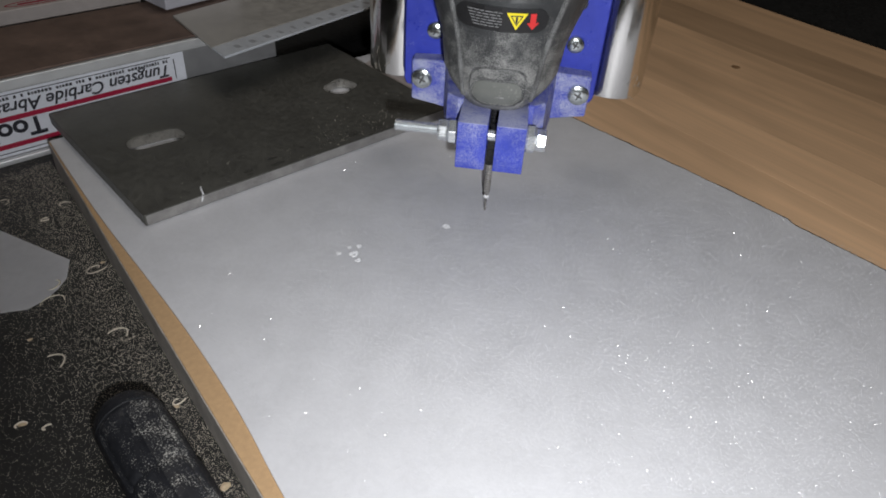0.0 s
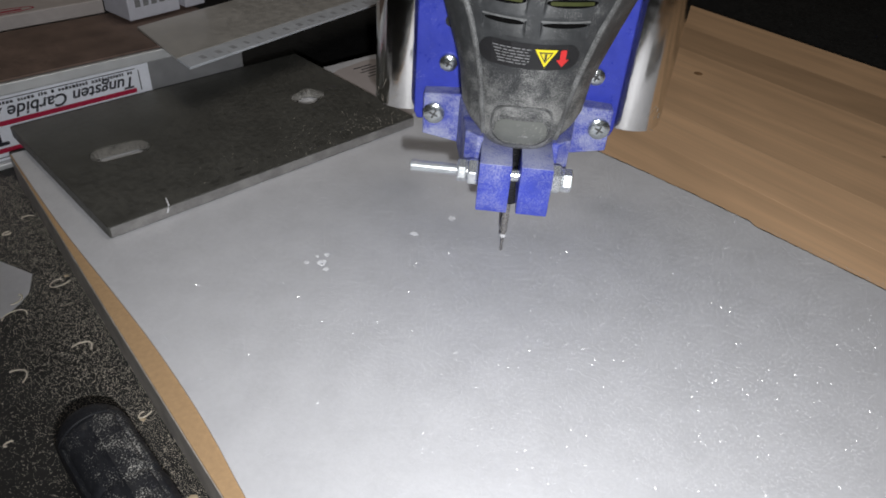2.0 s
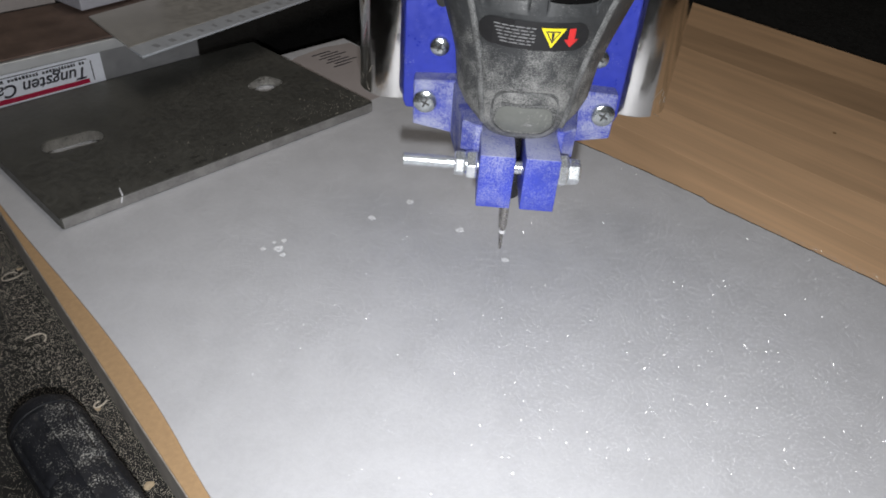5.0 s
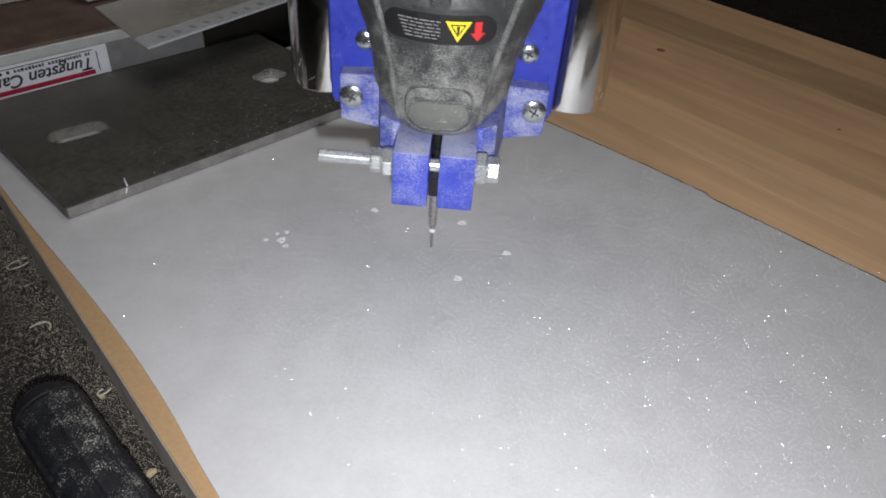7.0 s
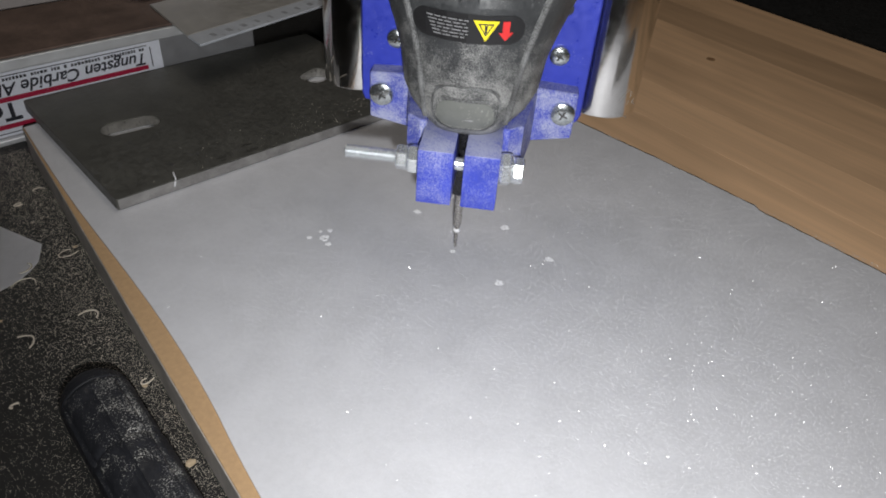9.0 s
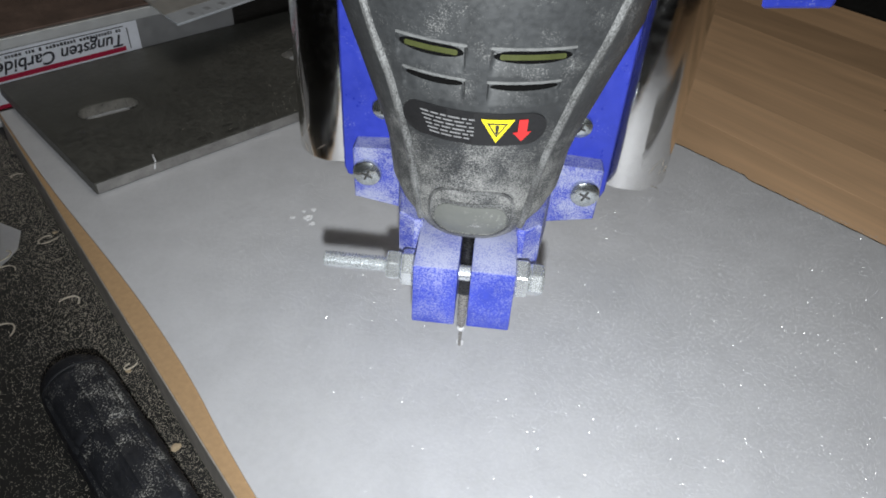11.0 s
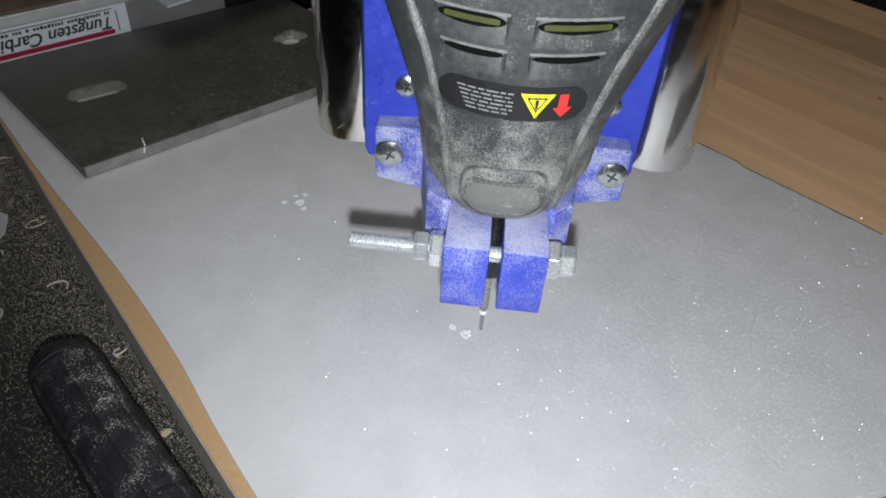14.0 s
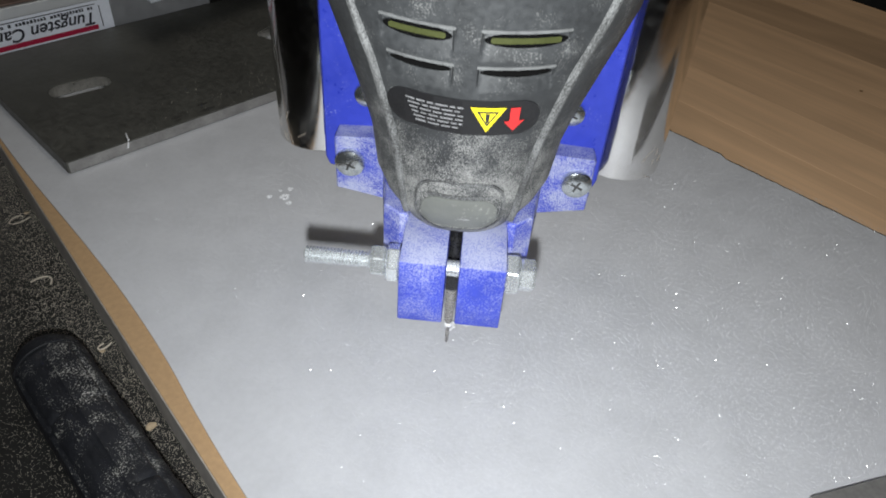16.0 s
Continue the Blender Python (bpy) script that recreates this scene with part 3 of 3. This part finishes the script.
def decal(outline, lift, deep=0.25, holes=(), pressed=False):
    """A thin patch, given in x and z, that lies on the body's front."""
    bm = prism(outline, 0.0, deep, holes)
    bmesh.ops.subdivide_edges(bm, edges=[e for e in bm.edges if e.calc_length() > 2.5], cuts=3)
    bmesh.ops.triangulate(bm, faces=bm.faces)
    for v in bm.verts:
        x, z, h = v.co
        v.co = Vector((x, front(x, z) + (hollow(x, z) if pressed else 0.0) - lift - h, z))
    return bm


SCOOPS = ((-12.4, 121.6, 128.6, 16.6, True), (10.9, 121.6, 128.6, 19, True), (-11.5, 113.6, 120.0, 15.2, False), (9.7, 113.6, 120.0, 17, False))


def hollow(x, z):
    """How far the shell is pressed in at x and z: vents that deepen upwards, and the thumb pad's recess."""
    for cx, z0, z1, w, _ in SCOOPS:
        side = (w / 2 - abs(x - cx)) / 0.5
        if z0 < z < z1 and side > 0:
            return 2.1 * ((z - z0) / (z1 - z0)) ** 1.1 * min(1.0, side) * min(1.0, (z1 - z) / 0.35)
    qx, qz = abs(x) / 11.6, abs(z - 76.5) / 8.6
    if qx < 1 and qz < 1:
        edge = 1 - (qx ** 5 + qz ** 5)
        return 1.3 * min(1.0, max(0.0, edge) / 0.25) * (0.3 + 0.7 * (z - 67.9) / 17.2)
    return 0.0


def rotary_tool(head):
    rings, n = [], 300
    bm = bmesh.new()
    zs = [61.5, 62.0, 62.6, 63.3, 64.2, 65.5, 67] + [68 + i * 0.5 for i in range(36)] + [86 + i * 2 for i in range(14)]
    zs += [112.6 + i * 0.3 for i in range(62)] + [132 + i * 4 for i in range(7)] + [175, 190, 210, 230]
    angles = [math.pi * i / 70 for i in range(70)] + [math.pi + math.pi * i / 230 for i in range(230)]
    for z in zs:
        w, d, e = lerp(WID, z), lerp(DEP, z), 2 / squareness(z)
        ring = []
        for a in angles:
            c, s = math.cos(a), math.sin(a)
            x, y = w * math.copysign(abs(c) ** e, c), (d if s < 0 else 24) * math.copysign(abs(s) ** e, s)
            ring.append(bm.verts.new((x, y + (hollow(x, z) if s < 0 else 0.0), z)))
        rings.append(ring)
    for a, b in zip(rings, rings[1:]):
        for i in range(n):
            bm.faces.new((a[i], a[(i + 1) % n], b[(i + 1) % n], b[i]))
    bm.faces.new(rings[0])
    bm.faces.new(rings[-1])
    body = part("tool_body", bm, CHARCOAL, head, "charcoal plastic rotary tool body caked with dust", smooth=True)
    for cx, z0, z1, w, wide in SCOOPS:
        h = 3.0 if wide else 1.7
        # a black lens on the recess paints the dark under its upper lip
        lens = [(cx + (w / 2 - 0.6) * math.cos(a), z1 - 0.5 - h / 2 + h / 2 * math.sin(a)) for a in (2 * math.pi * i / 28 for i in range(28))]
        part("vent_slit", decal(lens, 0.75, 0.08, pressed=True), SLIT_SHADE, body)
        if wide:
            part("vent_guard", decal(round_rect(cx, z1 - 2.0, w - 4.0, 1.2, 0.5), 0.9, 0.1, pressed=True), GREEN, body, "olive guard inside the vent")
        # pale strip paints the highlight on the vent's upper edge
        part("vent_rim", decal(round_rect(cx, z1 + 0.3, w + 0.2, 0.7, 0.3), 0.02, 0.3), RIM_HIGHLIGHT, body, "pale highlight painted along the vent's upper rim")
    for s in (-1, 1):
        pts = [(s * x, z) for x, z in ((14.2, 70), (15.3, 76), (16.1, 82), (17.1, 90), (18.3, 98), (20.7, 108), (22.9, 116.5), (25.4, 123), (28.2, 131), (31, 140), (33.5, 150))]
        part("ridge", string([(x, front(x, z) - 0.1, z) for x, z in pts], 1.25, 10), WORN, body, "dust-worn moulded ridge", smooth=True)
    part("lock_pad", decal(round_rect(0, 73.7, 20.4, 10.4, 4.6), 0.1, 0.2, pressed=True), PAD, body, "smooth grey thumb pad", smooth=True)
    rim = round_rect(0, 76.5, 24.4, 18.4, 7.6)
    part("recess_rim", decal(rim, -0.05, 0.3, [round_rect(0, 76.5, 22.9, 16.9, 6.9)]), WORN, body, "pale worn rim of the thumb recess")
    part("recess_shelf", decal(round_rect(0, 79.6, 17.5, 1.0, 0.45), 0.05, 0.25, pressed=True), WORN, body, "dusty step above the pad")
    lab = part("warning_label", decal(round_rect(-1.3, 106.9, 36.0, 9.8, 4.7), 0.2, 0.25), BLACK, body, "black oval warning label")
    for k, r in ((1.0, YELLOW), (0.62, INK), (0.45, YELLOW)):
        c = (4.6, 107.6)
        tri = [(c[0] + k * dx, c[1] + k * dz) for dx, dz in ((-4.1, 2.5), (4.1, 2.5), (0.0, -4.4))]
        part("warning_triangle", decal(tri, 0.42 + 0.12 * (1 - k), 0.16 + 0.2 * (1 - k)), r, lab)
    part("warning_triangle", decal([(4.3, 106.0), (4.9, 106.0), (5.1, 108.6), (4.1, 108.6)], 0.72, 0.12), INK, lab)
    arrow = [(9.7, 110.0), (11.9, 110.0), (11.9, 106.2), (13.1, 106.2), (10.8, 103.4), (8.5, 106.2), (9.7, 106.2)]
    part("arrow_print", decal(arrow, 0.45, 0.15), RED, lab, "red arrow print")
    rng = random.Random(9)
    for i in range(6):
        z = 109.6 - i * 1.15
        x = -14.6 + i * 0.5
        while x < -1.5:
            w = rng.uniform(1.2, 3.2)
            part("text_bar", decal([(x, z - 0.22), (min(x + w, -1), z - 0.22), (min(x + w, -1), z + 0.2), (x, z + 0.2)], 0.42, 0.12), GREYINK, lab)
            x += w + 0.5
    return body


def pan_screw(head, x, y, z, r=5.1):
    bm = lathe([(r * 0.97, 0), (r, -1.2), (r * 0.93, -1.9), (r * 0.72, -2.4), (r * 0.4, -2.65), (0.2, -2.7)], 28, "y", (x, y, z))
    s = part("screw", bm, SCREW, head, "zinc cross-head machine screw", smooth=True)
    for a in (25, 115):
        b = box(-r * 0.42, -0.06, -0.4, r * 0.42, 0.6, 0.4, 0.05, 1)
        bmesh.ops.transform(b, matrix=Matrix.Translation((x, y - 2.68, z)) @ Matrix.Rotation(radians(a), 4, "Y"), verts=b.verts)
        part("cross_slot", b, SLOT_DARK, s)


def hexagon(x0, x1, r, turn, at=(0, -21, 54.2)):
    """A chamfered nut along x."""
    bm = lathe([(r * 0.9, x0), (r, x0 + 0.6), (r, x1 - 0.6), (r * 0.9, x1)], 6, "x", at)
    bmesh.ops.rotate(bm, cent=at, matrix=Matrix.Rotation(radians(turn), 3, "X"), verts=bm.verts)
    bmesh.ops.bevel(bm, geom=list(bm.edges), offset=0.25, segments=1, affect="EDGES")
    return bm


def drilling_head():
    head = thing("drilling_head", "blue printed tool mount with rotary tool between chrome tubes", "drill head")
    rotary_tool(head)
    for s in (-1, 1):
        cx, cy, tr = (55.5 if s > 0 else -53.5), 55.2, 16.0
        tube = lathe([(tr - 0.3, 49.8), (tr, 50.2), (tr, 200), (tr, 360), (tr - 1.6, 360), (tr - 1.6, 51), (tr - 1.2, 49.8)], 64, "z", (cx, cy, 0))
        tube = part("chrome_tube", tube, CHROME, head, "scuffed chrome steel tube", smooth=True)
        rng = random.Random(17 + s)
        for k in range(7):
            a0, z0 = radians(rng.uniform(-70, -25) if s > 0 else rng.uniform(-150, -110)), rng.uniform(51, 64)
            da, dz = rng.uniform(-0.25, 0.25), rng.uniform(-4, 4)
            pts = [(cx + tr * math.cos(a0 + da * i / 4), cy + tr * math.sin(a0 + da * i / 4), z0 + dz * i / 4) for i in range(5)]
            part("scuff", string(pts, rng.uniform(0.08, 0.18), 4), SCUFF, tube, "dull scuff mark")
        ear = box(-14.5, -32, 42.7, -1.8, -8, 64.4, 0.5, 2)
        if s > 0:
            ear = box(1.8, -32, 42.7, 14.4, -8, 64.4, 0.5, 2)
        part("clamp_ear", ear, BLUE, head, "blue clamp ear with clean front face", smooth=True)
        col = [(16.5, -14), (21.5, -10), (23.5, 4), (26, 20), (26, 36), (13, 36), (13, 6), (14, -14)]
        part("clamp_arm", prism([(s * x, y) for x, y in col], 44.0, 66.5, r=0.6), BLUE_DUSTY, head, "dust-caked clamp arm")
        wing = [(s * 25.2, 42.8), (s * 42.6, 46.0), (s * 42.8, 66), (s * 25.2, 67)]
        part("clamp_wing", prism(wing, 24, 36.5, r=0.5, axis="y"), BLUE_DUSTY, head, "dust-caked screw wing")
        pan_screw(head, s * 37.6, 24, 57.2)
        pan_screw(head, s * 33, 32, 78.5, 4.2)
        part("screw_hole", lathe([(2.6, 31.7), (2.6, 31.95)], 24, "y", (s * 33, 0, 97)), BLACK, head)
    arc = [radians(-80 + 340 * i / 40) for i in range(41)]
    ring = prism([(19.5 * math.cos(a), 19.5 * math.sin(a)) for a in arc] + [(11.5 * math.cos(a), 11.5 * math.sin(a)) for a in arc[::-1]], 44, 61)
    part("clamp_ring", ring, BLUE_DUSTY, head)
    plate = [(-46.5, 49.5), (44.7, 49.5), (46.0, 53), (46.0, 330), (-47.8, 330), (-47.8, 53)]
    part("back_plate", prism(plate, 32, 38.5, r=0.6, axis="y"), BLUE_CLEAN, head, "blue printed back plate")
    # clamp bolt
    at = (0, -21, 54.2)
    prof, x = [(1.4, -42.8), (2.2, -42.4)], -42.2
    while x < -15:
        prof += [(2.55, x), (2.55, x + 0.2), (1.95, x + 0.5), (1.95, x + 0.75)]
        x += 1.0
    prof += [(2.4, -14.5), (2.4, 18), (1.0, 18.1)]
    bolt = part("clamp_bolt", lathe(prof, 18, "x", at), ZINC, head, "zinc-plated threaded clamp bolt")
    part("nut", hexagon(-23.4, -19.2, 4.7, 12), ZINC, bolt)
    part("nut", hexagon(-18.9, -14.8, 5.6, 38), ZINC, bolt)
    part("nut", hexagon(14.5, 18.8, 6.2, 20), ZINC, bolt)
    part("bolt_head", hexagon(18.9, 23.4, 4.9, 5), ZINC, bolt)
    # spindle and bit
    part("collet_nut", lathe([(4.4, 29.5), (5.2, 31), (5.2, 38), (6.2, 39), (6.2, 44), (5.4, 44.6), (5.4, 47), (6.2, 47.6), (6.2, 52), (5.4, 52.6), (5.4, 55), (6.2, 55.6), (6.2, 61)], 24), COLLET, head, "dark collet nut", smooth=True)
    bit = part("drill_bit", lathe([(0.25, 0), (0.62, 0.9), (0.62, 9.2), (1.55, 12.5), (1.62, 13.5), (1.62, 31)], 20), BRIGHT_STEEL, head, "thin bright drill bit", smooth=True)
    part("dust_collar", lathe([(0.7, 8.4), (1.35, 9.0), (1.5, 9.8), (0.9, 10.4)], 16), DUST, bit, "collar of white dust", smooth=True)
    return head


def gantry_bracket():
    """The printed end of the machine's cross tube; it rides along with the head but stays at its height."""
    t = thing("gantry_bracket", "blue printed gantry bracket on a chrome cross tube", "bracket")
    bm = prism([(74.4, 22.0), (95.7, 27.3), (102, 46), (80.6, 41)], 124.0, 180, r=0.8)
    for v in bm.verts:
        if v.co.z > 150:
            v.co += Vector((0.97, 0.24, 0)) * (12 if v.co.x > 87 else -9)
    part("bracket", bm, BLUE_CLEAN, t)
    part("cross_tube", lathe([(12.5, 45), (12.5, 46), (12.5, 84), (12.5, 85), (11, 85)], 40, "x", (0, 72, 129)), CHROME, t, smooth=True)
    return t


setting()
foam_sheet()
slotted_plate()
second_plate()
sanding_block()
straight_rule()
far_boxes()
handle()
scrap_paper()
for px, py, ps in ((58.1, -70.8, 1.3), (63.2, -75.2, 2.3), (68.6, -72.0, 1.3), (62.0, -80.1, 1.4), (64.5, -70.0, 1.0)):
    swarf_dot(px, py, ps)
swarf_dot(111.0, -85.2)
HEAD = drilling_head()
GANTRY = gantry_bracket()
NEW_DOTS = [(0.3, swarf_dot(134.8, -87)), (2.3, swarf_dot(135.6, -120.6)), (4.0, swarf_dot(133.8, -150.4)), (6.4, swarf_dot(103.6, -147.4)),
            (8.2, swarf_dot(103.0, -118.6, 1.4)), (10.6, swarf_dot(61.0, -174.4, 1.6)), (12.4, swarf_dot(62.2, -179.9, 2.3)), (14.4, swarf_dot(67.4, -183.4, 1.6))]
bench_litter()
pine_board()

TIP = [
    (0.0, 136.0, -86.2, -1.2), (0.3, 135.2, -86.4, 0.5), (0.5, 134.8, -86.0, 5.0), (0.8, 133.8, -91, 9.0), (1.0, 133.6, -99.5, 9.2), (1.5, 133.7, -121.2, 8.7),
    (1.7, 134.0, -121.0, 6.0), (2.0, 134.1, -120.8, -0.9), (2.5, 134.7, -121.0, -1.0), (3.0, 133.8, -125.9, 9.1), (3.5, 131.8, -151.4, 3.5), (4.0, 132.2, -151.2, -1.0),
    (4.3, 132.0, -151.0, 0.0), (4.8, 131.5, -150.6, 9.0), (5.4, 113, -149.5, 9.3), (5.9, 100.8, -149, 8.0), (6.3, 100.4, -148.9, -1.0), (6.5, 100.4, -148.9, -0.8),
    (7.0, 100.8, -133.0, 10.0), (7.5, 101.6, -119.0, 3.5), (8.0, 102.5, -118.4, -0.8), (8.5, 102.4, -118.4, 0.2), (9.0, 96.9, -125.7, 9.5), (9.5, 73.8, -155.9, 8.9),
    (10.0, 59.7, -175.0, 8.7), (10.2, 59.6, -175.2, 6.0), (10.6, 59.8, -175.2, -1.0), (11.1, 59.8, -175.4, 0.0), (11.5, 60.4, -178.0, 9.0), (11.9, 61.5, -180.8, 7.0),
    (12.3, 61.6, -181.0, -1.0), (12.5, 61.4, -181.0, -1.2), (13.0, 59.8, -180.1, -1.0), (13.5, 60.0, -180.2, 9.2), (14.0, 65.9, -183.8, 2.5), (14.5, 66.1, -184.4, -1.2),
    (14.7, 66.1, -184.4, 0.0), (15.0, 66.1, -184.4, 8.5), (15.5, 55.3, -185.3, 9.7), (16.0, 54.9, -185.3, 0.9)]


def motions():
    """The head steps and drills; the swarf of each new hole rises as the bit breaks in."""
    walk(HEAD, [(t, pose(x * K, y * K, z * K, 0, 0, -49.51)) for t, x, y, z in TIP])
    walk(GANTRY, [(t, pose(x * K, y * K, 0, 0, 0, -49.51)) for t, x, y, z in TIP])
    for t, ob in NEW_DOTS:
        p = ob.matrix_basis.translation.copy()
        low, up = pose(p.x, p.y, -0.004), pose(p.x, p.y, 0.0)
        rows = [(0.0, low)] + ([(t - 0.2, low)] if t > 0.3 else []) + [(t, up), (16.0, up)]
        walk(ob, rows)


motions()
